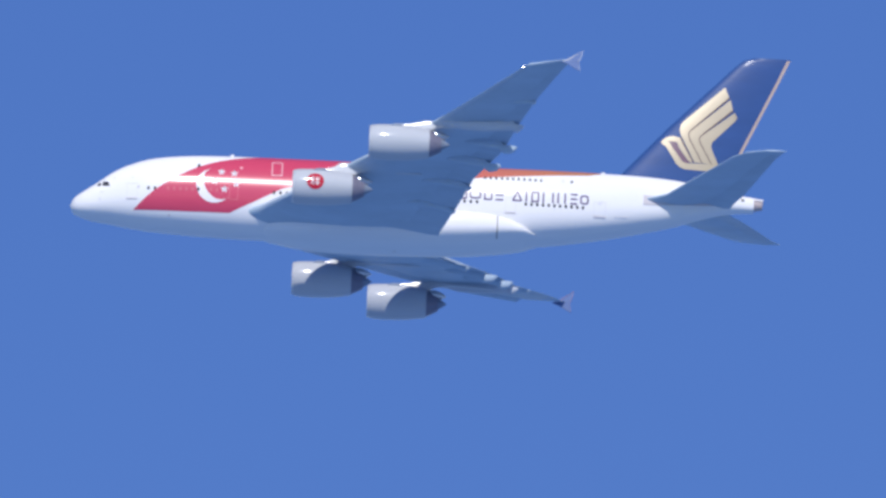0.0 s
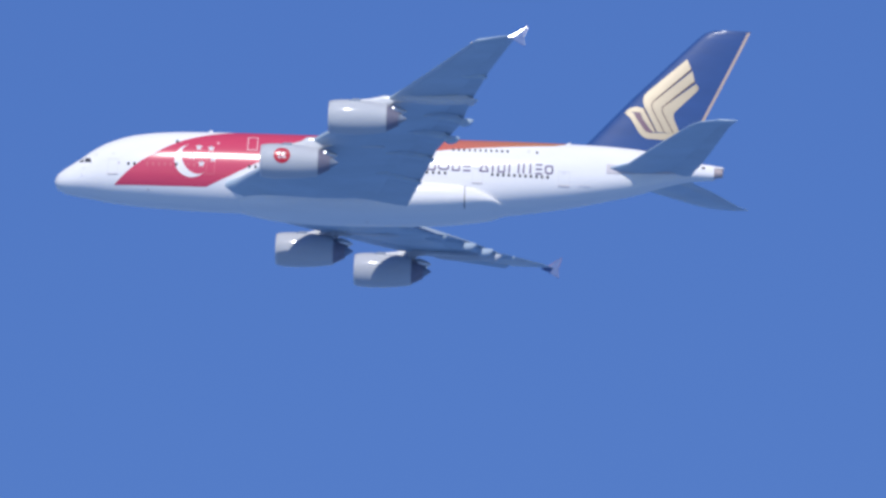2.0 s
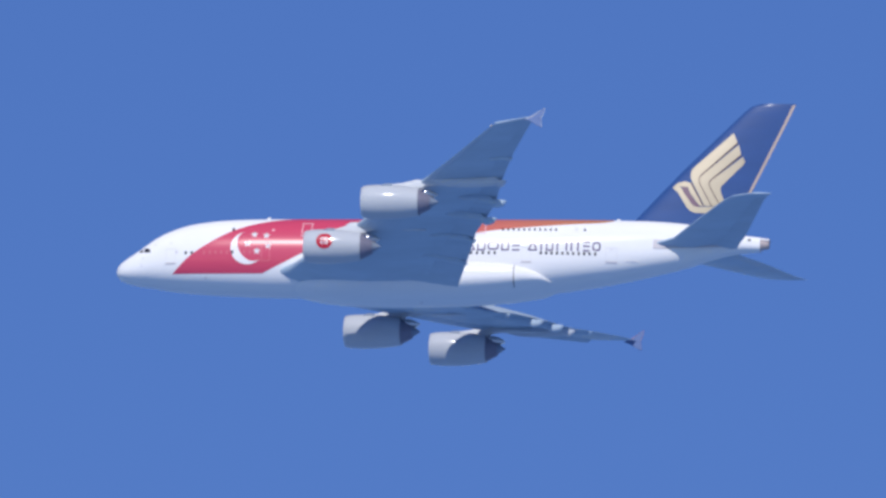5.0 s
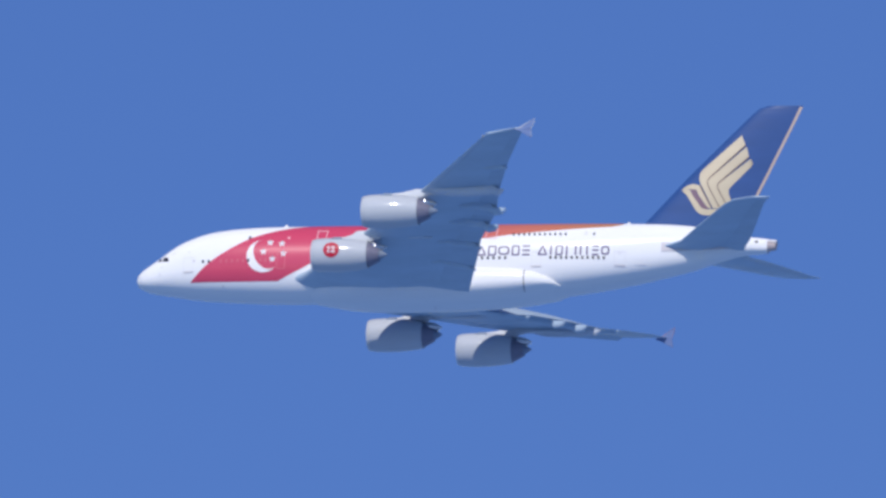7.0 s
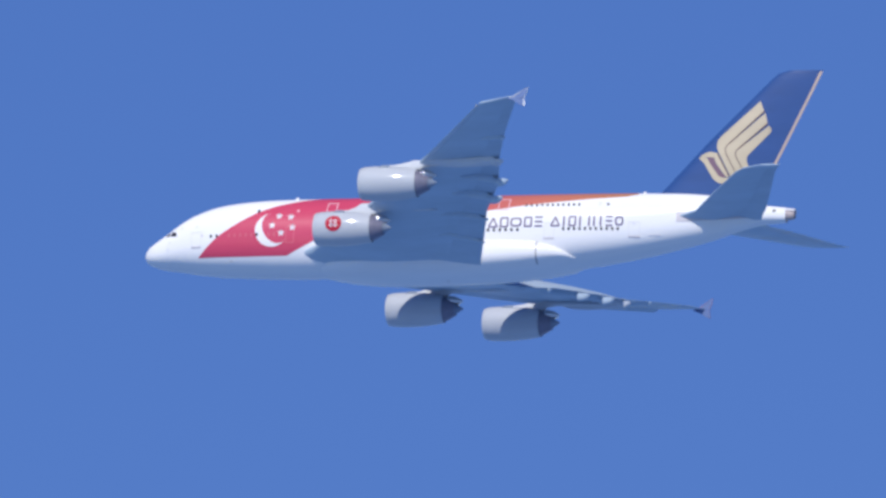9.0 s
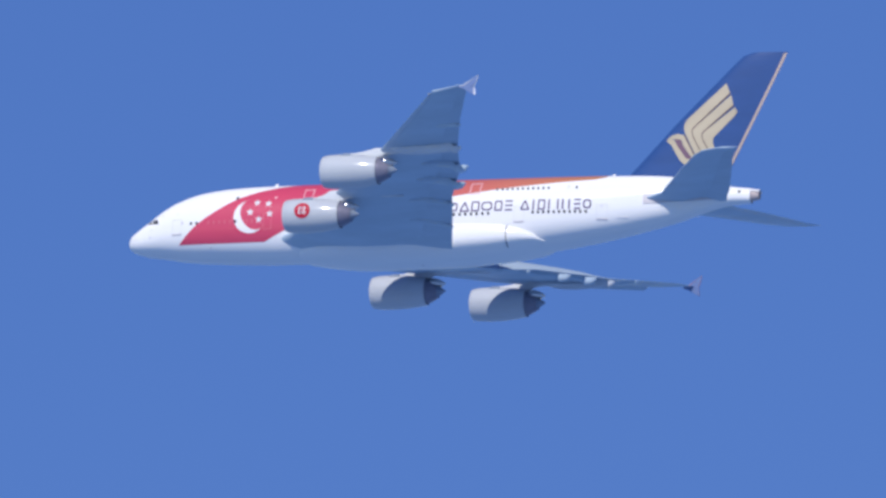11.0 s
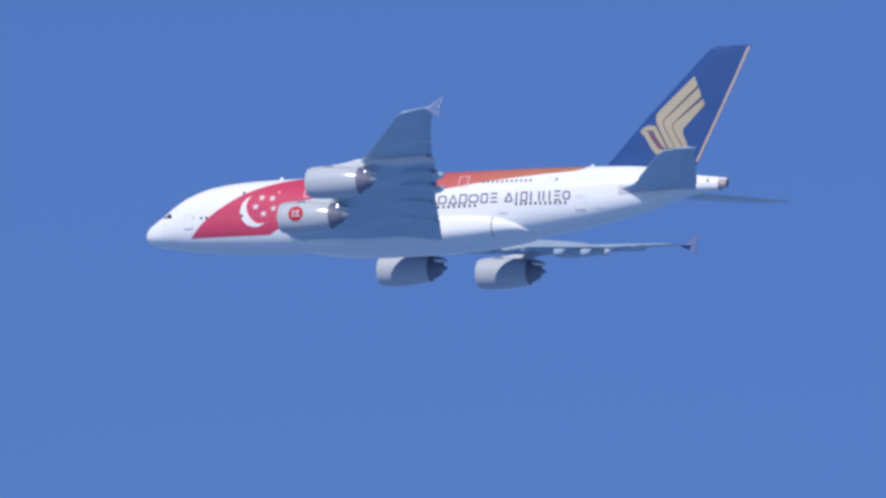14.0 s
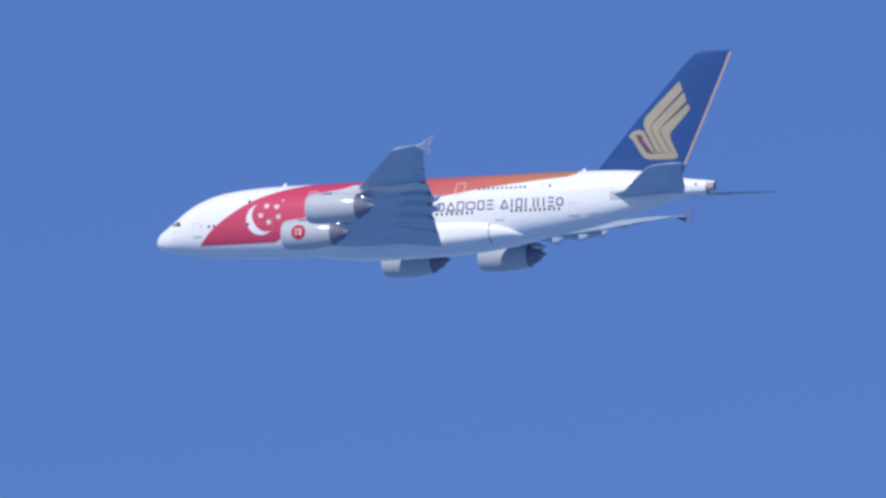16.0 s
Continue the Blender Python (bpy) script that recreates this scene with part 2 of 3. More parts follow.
# belly fairing at the wing roots
bm = bmesh.new()
FX = (19.4, 20.6, 21.6, 23, 25.5, 29, 36, 39, 42.2, 44.3, 46, 47.0)
FW = (1.8, 2.7, 3.1, 3.5, 3.9, 4.1, 4.1, 4.07, 3.95, 3.75, 3.3, 2.3)
FT = (-2.6, -1.9, -1.7, -1.5, -1.2, -.95, -.75, -.75, -.95, -1.4, -2.2, -2.9)
FB = (-4.0, -4.2, -4.35, -4.55, -4.75, -4.85, -4.75, -4.6, -4.3, -3.98, -3.62, -3.3)
rows = []
for k in range(78):
    x = 19.4 + 27.9 * k / 77
    w, t, b = glide(x, FX, FW), glide(x, FX, FT), glide(x, FX, FB)
    rows.append([(x, w * math.copysign(abs(math.cos(a)) ** .76, math.cos(a)), (t + b) / 2 + (t - b) / 2 * math.copysign(abs(math.sin(a)) ** .76, math.sin(a)))
                 for a in (2 * math.pi * i / 48 for i in range(48))])
rings = grid(bm, rows, ring=True)
bm.faces.new(rings[0])
bm.faces.new(rings[-1])
belly = part("belly_fairing", bm, WHITE, airliner, "bulging white fairing under the wing roots", move=(-MIDDLE, 0, 0))

# red flag band over the roof
LEFT = ((6.45, 8.4, 10.5, 13, 15.5, 18.3, 21), (-2.5, -.65, .82, 2.25, 3.2, 3.88, 4.28))
LOWER = ((6.45, 12, 16.2, 18.7, 21.5, 25, 31, 37.1, 42.3, 45.7, 49, 52.5, 53.6), (-2.5, -2.57, -2.57, -1.37, .12, 1.0, 1.4, 1.75, 2.5, 2.85, 3.17, 3.45, 3.8))
bm = bmesh.new()
for flip in (1, -1):
    rows = []
    for k in range(180):
        x = 6.47 + (53.6 - 6.47) * k / 179
        low = angle_at(x, float(np.interp(x, *LOWER)))
        high = angle_at(x, glide(x, *LEFT)) if x < 21 else math.pi / 2
        high = math.pi / 2 if x > 20.9 else min(high, low - 1e-4)
        rows.append([(x, low + (high - low) * j / 20) for j in range(21)])
    slab(bm, lambda x, a, off: Vector((1, flip, 1)) * hull(x, a, off), rows, -0.02, 0.02)
part("red_band", bm, RED, fuselage, "red paint band fading to orange")

# crescent and stars
def arc(cx, cz, r, a0, a1, n=40):
    return [(cx + r * math.cos(radians(a0 + (a1 - a0) * k / n)), cz + r * math.sin(radians(a0 + (a1 - a0) * k / n))) for k in range(n + 1)]


bm = bmesh.new()
outer, inner = arc(14.60, .19, 1.86, 102, 318), arc(15.31, .60, 1.79, 127, 293)
inner = [(a[0] + (b[0] - a[0]) * max(.06, math.sin(math.pi * k / 40) ** .5), a[1] + (b[1] - a[1]) * max(.06, math.sin(math.pi * k / 40) ** .5)) for k, (a, b) in enumerate(zip(outer, inner))]
ribbon(bm, outer, inner, 0.022, 0.045, 3)
part("crescent", bm, FLAG_WHITE, fuselage, "white crescent on the red band")
for x, z in ((15.24, 1.69), (16.53, 1.56), (14.58, .62), (16.79, .38), (15.60, -.21)):
    bm = bmesh.new()
    rim = [(x + r * math.sin(math.pi * k / 5), z + 1.05 * r * math.cos(math.pi * k / 5)) for k in range(10) for r in (.42 if k % 2 == 0 else .18,)]
    ribbon(bm, rim + rim[:1], [(x, z)] * 11, 0.022, 0.045, 2)
    part("star", bm, FLAG_WHITE, fuselage)

# small rose mark on the red band
bm = bmesh.new()
ribbon(bm, [(17.08, 2.12), (17.36, 2.12)], [(17.08, 2.4), (17.36, 2.4)], 0.022, 0.045, 2)
part("marking_bar", bm, ROSE, fuselage)

# cabin windows
def window(x, z, w=.2, h=.3, name="window"):
    bm = bmesh.new()
    rim = [(x + w * math.copysign(abs(math.cos(a)) ** .7, math.cos(a)), z + h * math.copysign(abs(math.sin(a)) ** .7, math.sin(a))) for a in (2 * math.pi * k / 12 for k in range(13))]
    ribbon(bm, rim, [(x, z)] * 13, 0.024, 0.05, 2)
    return part(name, bm, DARK, fuselage)


MAIN, UPPER = -.36, 2.40
for x in [7.9, 8.55] + [20.65 + .65 * k for k in range(3)] + [36.8 + .635 * k for k in range(8)] + [46.2 + .58 * k for k in range(11)]:
    window(x, MAIN, .13, .17)
for x in [41.95 + .57 * k for k in range(11)] + [50.75]:
    window(x, UPPER, .12, .15)
for x in [9.9 + .62 * k for k in range(9)]:
    bm = bmesh.new()
    ribbon(bm, [(x - .12, MAIN - .2), (x + .12, MAIN - .2)], [(x - .12, MAIN + .2), (x + .12, MAIN + .2)], 0.024, 0.04, 2)
    part("window_shade", bm, FADED, fuselage)
for x, z in ((12.95, MAIN), (12.9, 2.35)):
    window(x, z, .14, .2)
# cockpit windows
for rim in (((2.62, .06), (2.8, .36), (3.06, .42), (3.06, .02)), ((3.24, .54), (3.2, 0), (3.95, -.06), (3.78, .42))):
    bm = bmesh.new()
    a, b, c, d = rim
    ribbon(bm, [a, d], [b, c], 0.01, 0.04, 3)
    part("cockpit_window", bm, DARK, fuselage)

# doors, hatches and seams
for x0, x1, z0, z1, mat in ((5.7, 6.8, -1.5, .2, LINE), (16.1, 17.0, -1.3, .45, FAINT), (20.3, 21.4, 1.5, 3.2, FLAG_LINE), (44.1, 45.2, -1.4, .3, LINE), (53.1, 54.3, -1.2, .4, LINE), (38.9, 40.1, 1.9, 3.3, FLAG_LINE)):
    bm = bmesh.new()
    frame_lines(bm, x0, x1, z0, z1, .09 if mat is FLAG_LINE else .05)
    door = part("door", bm, mat, fuselage)
    if mat is LINE:
        bm = bmesh.new()
        ribbon(bm, [(x0, z0), (x1, z0)], [(x0, z0 + .12), (x1, z0 + .12)], 0.03, 0.06, 2)
        part("door_sill", bm, SEAL, door, "darker grey door sill")
for x0, x1, z0, z1, name, mat in ((49.7, 50.0, 2.3, 2.75, "hatch", LINE), (55.25, 55.6, -1.02, -.88, "marking_bar", LINE), (55.7, 56.45, -1.02, -.88, "marking_bar", LINE),
                                  (53.5, 53.85, .1, .35, "hatch", LINE), (10.0, 10.16, -2.98, -2.82, "vent", SEAL), (4.3, 4.55, .7, .95, "hatch", LINE), (3.0, 3.3, -.75, -.6, "probe", LINE),
                                  (2.9, 3.1, -1.6, -1.3, "probe", LINE), (68.0, 68.32, 1.85, 2.08, "vent", SOOT), (6.1, 6.35, .75, .95, "hatch", LINE), (6.78, 6.98, -.36, -.12, "vent", SEAL), (45.0, 45.2, .34, .5, "hatch", SEAL)):
    bm = bmesh.new()
    ribbon(bm, [(x0, z0), (x1, z0)], [(x0, z1), (x1, z1)], 0.01, 0.04, 2)
    part(name, bm, mat, fuselage)
bm = bmesh.new()
w, t, b = (glide(43.3, FX, f) for f in (FW, FT, FB))
rows = []
for k in range(15):
    a = radians(142 + 6.5 * k)
    rows.append([(43.38 + dx, (w + off) * math.copysign(abs(math.cos(a)) ** .76, math.cos(a)), (t + b) / 2 + ((t - b) / 2 + off) * math.copysign(abs(math.sin(a)) ** .76, math.sin(a))) for dx, off in ((0, .0), (0, .03), (.07, .03), (.07, .0))])
grid(bm, rows)
part("seam", bm, SOOT, belly)

# beacon under the belly
bm = bmesh.new()
lathe(bm, [(0, .09), (.05, .085), (.09, .06), (.11, .01)], 20)
bmesh.ops.rotate(bm, verts=bm.verts, cent=(0, 0, 0), matrix=Matrix.Rotation(radians(90), 3, "Y"))
part("beacon", bm, SEAL, belly, "small unlit beacon lamp", move=(33.1, 0, -4.86))

# airline name as a row of plain shapes: bars, rings, triangles, squares and stacked bars
def stroke(bm, points, t=.15):
    """A stroke of even width along points."""
    for (x0, z0), (x1, z1) in zip(points, points[1:]):
        d = math.dist((x0, z0), (x1, z1))
        dx, dz = (z1 - z0) / d * t / 2, (x0 - x1) / d * t / 2
        n = 6
        line = [(x0 + (x1 - x0) * k / n, z0 + (z1 - z0) * k / n) for k in range(n + 1)]
        ribbon(bm, [(x - dx, z - dz) for x, z in line], [(x + dx, z + dz) for x, z in line], 0.024, 0.045, 1)


def shape(kind, x0, x1, z0=-.03, z1=.95):
    bm = bmesh.new()
    if kind == "ring":
        cx, cz, rx, rz = (x0 + x1) / 2, (z0 + z1) / 2, (x1 - x0) / 2, (z1 - z0) / 2
        rim = [(cx + rx * math.copysign(abs(math.cos(a)) ** .6, math.cos(a)), cz + rz * math.copysign(abs(math.sin(a)) ** .6, math.sin(a))) for a in (math.pi * k / 10 for k in range(21))]
        ribbon(bm, rim, [(cx + (x - cx) * (1 - .15 / rx), cz + (z - cz) * (1 - .15 / rz)) for x, z in rim], 0.024, 0.045, 1)
    elif kind == "triangle":
        stroke(bm, ((x0, z0), ((x0 + x1) / 2, z1), (x1, z0), (x0, z0)))
    elif kind == "square":
        stroke(bm, ((x0, z0 - .07), (x0, z1), (x1, z1), (x1, z0), (x0, z0)))
    elif kind == "stack":
        for z in (z0, (z0 + z1) / 2, z1):
            stroke(bm, ((x0, z), (x1, z)), .16)
    else:
        stroke(bm, ((x0, z0 - .07), (x0, z1 + .07)), .17)
    part("marking_bar", bm, PURPLE, fuselage)


for kind, x0, x1 in (("ring", 33.5, 34.4), ("bar", 34.9, 0), ("bar", 35.35, 0), ("bar", 36.25, 0), ("ring", 36.75, 37.8), ("triangle", 38.1, 39.05), ("square", 39.4, 40.15),
                     ("ring", 40.45, 41.65), ("square", 42.0, 42.7), ("stack", 43.1, 43.9), ("triangle", 44.85, 45.75), ("bar", 46.22, 0), ("square", 46.8, 47.45),
                     ("bar", 47.95, 0), ("bar", 48.92, 0), ("bar", 49.45, 0), ("bar", 50.15, 0), ("stack", 50.7, 51.4), ("ring", 51.68, 52.55)):
    shape(kind, x0, x1)

# seal plate of the tailplane, antenna on the roof, tail pipe
bm = bmesh.new()
ribbon(bm, [(58.1, .5), (59.4, .55), (61.5, .75), (66, 1.15)], [(58.1, 1.5), (59.4, 1.5), (61.5, 1.65), (66, 1.75)], 0.01, 0.06, 6)
part("seal_plate", bm, SEAL, fuselage, "grey metal seal plate")
for x, h in ((16.0, .38), (53.7, .3)):
    bm = bmesh.new()
    top = section(x)[0]
    grid(bm, [[(x - .3, 0, top - .05), (x, -.05, top - .05), (x + .3, 0, top - .05), (x, .05, top - .05)],
              [(x + .1, 0, top + h), (x + .2, -.02, top + h), (x + .35, 0, top + h), (x + .2, .02, top + h)]], ring=True)
    bm.faces.new(list(bm.verts)[-4:])
    part("antenna", bm, WHITE, fuselage, smooth=False)
bm = bmesh.new()
lathe(bm, [(0, .70), (.12, .64), (.3, .57), (.9, .47), (.93, .44), (.88, .40), (.3, .38), (.2, .05)], 28)
tail_pipe = part("tail_pipe", bm, PIPE_METAL, fuselage, "browned steel exhaust pipe", move=(69.25, 0, 1.74))
# white shell added on top, painted as the highlight of the upper rim
bm = bmesh.new()
slab(bm, lambda x, a, off: Vector((x, -(.69 - .12 * x + off) * math.cos(a), (.69 - .12 * x + off) * math.sin(a))), [[(.05 + .95 * k / 5, radians(28 + 124 * j / 12)) for j in range(13)] for k in range(6)], 0, .05)
part("pipe_highlight", bm, FLAG_WHITE, fuselage, "white shell painted as the highlight on the pipe's upper rim", move=(69.25, 0, 1.74))


# ---- lifting surfaces ----
FOIL = [0, .006, .02, .05, .1, .17, .26, .36, .48, .6, .7, .76, .84, .93, 1.0]


def thick(u):
    return 2.97 * math.sqrt(u) - 1.26 * u - 3.516 * u**2 + 2.843 * u**3 - 1.034 * u**4


class Blade:
    """A wing, tailplane or fin lofted through sections: span, nose x, nose height, tail x, tail height, thickness."""

    def __init__(self, sections, upright=False, side=1, flaps=0.0):
        self.s, self.upright, self.side, self.flaps = np.array(sections, float), upright, side, flaps

    def at(self, span, u, skin, off=0.0):
        """skin +1 upper or starboard, -1 lower or port."""
        x0, z0, x1, z1, t = (float(np.interp(span, self.s[:, 0], self.s[:, k])) for k in range(1, 6))
        chord = x1 - x0
        h = skin * (thick(u) * t * chord * .5 + .012 + off) * (1.15 if skin > 0 and not self.upright else .85 if not self.upright else 1)
        if not self.upright and 27 < span < 38:      # finer nose of the outer wing
            h *= min(1, (u / .05 + .02) ** .5)
        if self.upright:
            return Vector((x0 + chord * u, h, span))
        if self.flaps and 4 < span < 26.6:           # flaps a little down
            h += self.flaps * chord * min(u / .76, (1 - u) / .24) * min(1, (26.6 - span) / .3, (span - 4) / 4)
        if skin < 0 and span < 13:                   # hollow rear underside of the inner wing
            h += .45 * (1 - span / 13) * math.exp(-((u - .72) / .16) ** 2)
        return Vector((x0 + chord * u, self.side * span, z0 + (z1 - z0) * u + h))

    def mesh(self, steps):
        bm = bmesh.new()
        spans = sorted(set(np.round(np.concatenate([np.linspace(a, b, steps, endpoint=False) for a, b in zip(self.s[:-1, 0], self.s[1:, 0])] + [self.s[-1:, 0]]), 4)))
        rows = [[self.at(y, u, 1) for u in FOIL] + [self.at(y, u, -1) for u in reversed(FOIL)] for y in spans]
        rings = grid(bm, rows, ring=True)
        bm.faces.new(rings[0])
        bm.faces.new(rings[-1])
        return bm

    def panel(self, y0, y1, u0, u1, skin, low=.0, high=.022, steps=6):
        bm = bmesh.new()
        rows = [[(y0 + (y1 - y0) * j / steps, u0 + (u1 - u0) * k / 4) for k in range(5)] for j in range(steps + 1)]
        slab(bm, lambda y, u, off: self.at(y, u, skin, off), rows, low, high)
        return bm

    def droop(self, y0, y1, u1, fall):
        """A solid slat under the nose of the blade that hangs down by fall."""
        bm = bmesh.new()
        rows = [[(y0 + (y1 - y0) * j / 6, .004 + (u1 - .004) * k / 4) for k in range(5)] for j in range(7)]
        slab(bm, lambda y, u, off: self.at(y, u, -1, .022 if off else 0) - Vector((0, 0, off * fall * (1 - u / u1))), rows, 0, 1)
        return bm


WING = [(2.4, 17.0, -2.35, 37.2, -4.3, .085), (4, 19.3, -2.1, 37.6, -4.0, .10), (10, 24.2, -1.55, 39.5, -2.75, .115), (14.5, 27.6, -1.05, 40.85, -1.6, .11),
        (21, 32.6, -.35, 43.75, -.6, .10), (26.4, 36.8, .4, 45.15, .35, .095), (32, 41.1, 1.5, 47.15, 1.66, .10), (37.3, 45.2, 2.65, 49.4, 2.78, .10),
        (38.25, 46.0, 2.85, 49.8, 2.92, .09), (38.8, 47.6, 2.98, 50.15, 2.95, .08), (39.4, 49.3, 3.08, 50.55, 3.06, .07)]


def fairing(bm, x0, x1, y, z0, z1, wide, deep):
    """A canoe-shaped fairing."""
    rows = []
    for k in range(17):
        t = k / 16
        r = max(.03, math.sin(math.pi * min(1, t * 1.0) ** .8) ** .75) if 0 < t < 1 else .03
        rows.append([(x0 + (x1 - x0) * t, y + wide * r * math.cos(a), z0 + (z1 - z0) * t + deep * r * math.sin(a)) for a in (2 * math.pi * i / 16 for i in range(16))])
    rings = grid(bm, rows, ring=True)
    bm.faces.new(rings[0])
    bm.faces.new(rings[-1])


def canoe(bm, blade, y, ahead, behind, wide, deep):
    """A keel-shaped fairing let into the underside of a wing, with a blunt tail behind it."""
    tail, rows = blade.at(y, 1, -1), []
    x0, x1 = (float(np.interp(y, blade.s[:, 0], blade.s[:, k])) for k in (1, 3))
    for k in range(33):
        t = k / 32
        x = tail.x - ahead + (ahead + behind) * t
        top = blade.at(y, min(1, max(.02, (x - x0) / (x1 - x0))), -1).z + .1 - .36 * min(1, deep / .65) * min(1, max(0, (x - tail.x + .75) / .45))
        p = glide(t, (0, .1, .3, .55, .8, .93, 1), (.02, .45, .85, 1, 1, .78, .15))
        w, d = wide * p ** .6, deep * p + .1
        rows.append([(x, blade.side * y + w * c, top - d * e) for c, e in ((-1, 0), (-1, .35), (-.85, .68), (-.5, .92), (0, 1), (.5, .92), (.85, .68), (1, .35), (1, 0))])
    rings = grid(bm, rows, ring=True)
    bm.faces.new(rings[0])
    bm.faces.new(rings[-1])


def engine(y, x, z, hump):
    """A turbofan on its pylon; its own space starts at the middle of the intake."""
    bm = bmesh.new()
    lathe(bm, [(.22, 1.69), (.5, 1.75), (1.0, 1.80), (2.0, 1.84), (3.2, 1.81), (4.4, 1.72), (5.4, 1.58), (6.1, 1.46), (6.08, 1.42), (4.8, 1.5)], 56)
    nacelle = part("engine", bm, ENGINE_GREY, airliner, "grey turbofan engine nacelle", move=(x - MIDDLE, y, z))
    bm = bmesh.new()
    lathe(bm, [(1.6, 1.40), (1.0, 1.38), (.4, 1.42), (.12, 1.50), (.02, 1.57), (.04, 1.62), (.22, 1.692)], 56)
    part("intake_lip", bm, LIP_METAL, nacelle, "polished metal intake lip")
    bm = bmesh.new()
    lathe(bm, [(1.55, 1.4), (1.5, .4)], 40)
    part("fan", bm, SOOT, nacelle, "dark fan face")
    bm = bmesh.new()
    lathe(bm, [(.9, .02), (1.1, .18), (1.5, .42)], 24)
    part("spinner", bm, SOOT, nacelle)
    bm = bmesh.new()
    lathe(bm, [(4.8, 1.36), (6.0, 1.36), (6.4, 1.22), (6.9, .96), (7.3, .74), (7.29, .70), (7.2, .66)], 40)
    part("core_cowl", bm, CORE_METAL, nacelle, "shiny heat-tinted core cowl")
    bm = bmesh.new()
    lathe(bm, [(7.1, .66), (7.35, .56), (7.8, .28), (8.15, .04)], 24)
    part("exhaust_cone", bm, CONE, nacelle)
    bm = bmesh.new()
    fairing(bm, 5.8, 8.1, 0, .9, .82, .78, .55)
    part("heat_shield", bm, SHIELD, nacelle, "bare metal heat shield under the pylon")
    bm = bmesh.new()
    rows = []
    for px, low, high, half in ((1.6, 1.55, 1.78, .06), (2.4, 1.5, 1.92, .16), (3.4, 1.45, 2.0, .18), (4.2, 1.4, 2.07 + hump * .4, .2), (4.7, 1.38, 2.15 + hump, .22), (5.0, 1.35, 2.2 + hump, .22), (5.6, 1.35, 2.42 + hump * .6, .24), (6.3, 1.42, 2.45, .25), (6.7, 1.7, 2.4, .25), (7.6, 1.85, 2.35, .24), (9.0, 1.85, 2.25, .22), (11.0, 1.8, 2.1, .18), (13.0, 1.8, 1.9, .05)):
        rows.append([(px, half * math.copysign(abs(math.cos(a)) ** .6, math.cos(a)), (low + high) / 2 + (high - low) / 2 * math.copysign(abs(math.sin(a)) ** .6, math.sin(a))) for a in (2 * math.pi * (i + .5) / 16 for i in range(16))])
    rings = grid(bm, rows, ring=True)
    bm.faces.new(rings[0])
    bm.faces.new(rings[-1])
    part("pylon", bm, PYLON, nacelle, "pale grey engine pylon")
    for s in (-1, 1):                       # strake on the shoulder of the cowl
        bm = bmesh.new()
        c, d = math.cos(radians(48)) * s, math.sin(radians(48))
        grid(bm, [[(px, r * c - o * d, r * d + o * c * s) for px, r in ((1.9, 1.8), (2.5, 2.1), (3.3, 2.12), (3.35, 1.75))] for o in (-.03, .03)], ring=True)
        bm.faces.new(list(bm.verts)[:4])
        bm.faces.new(list(bm.verts)[4:8])
        part("strake", bm, FAIRING_GREY, nacelle, smooth=False)
    return nacelle


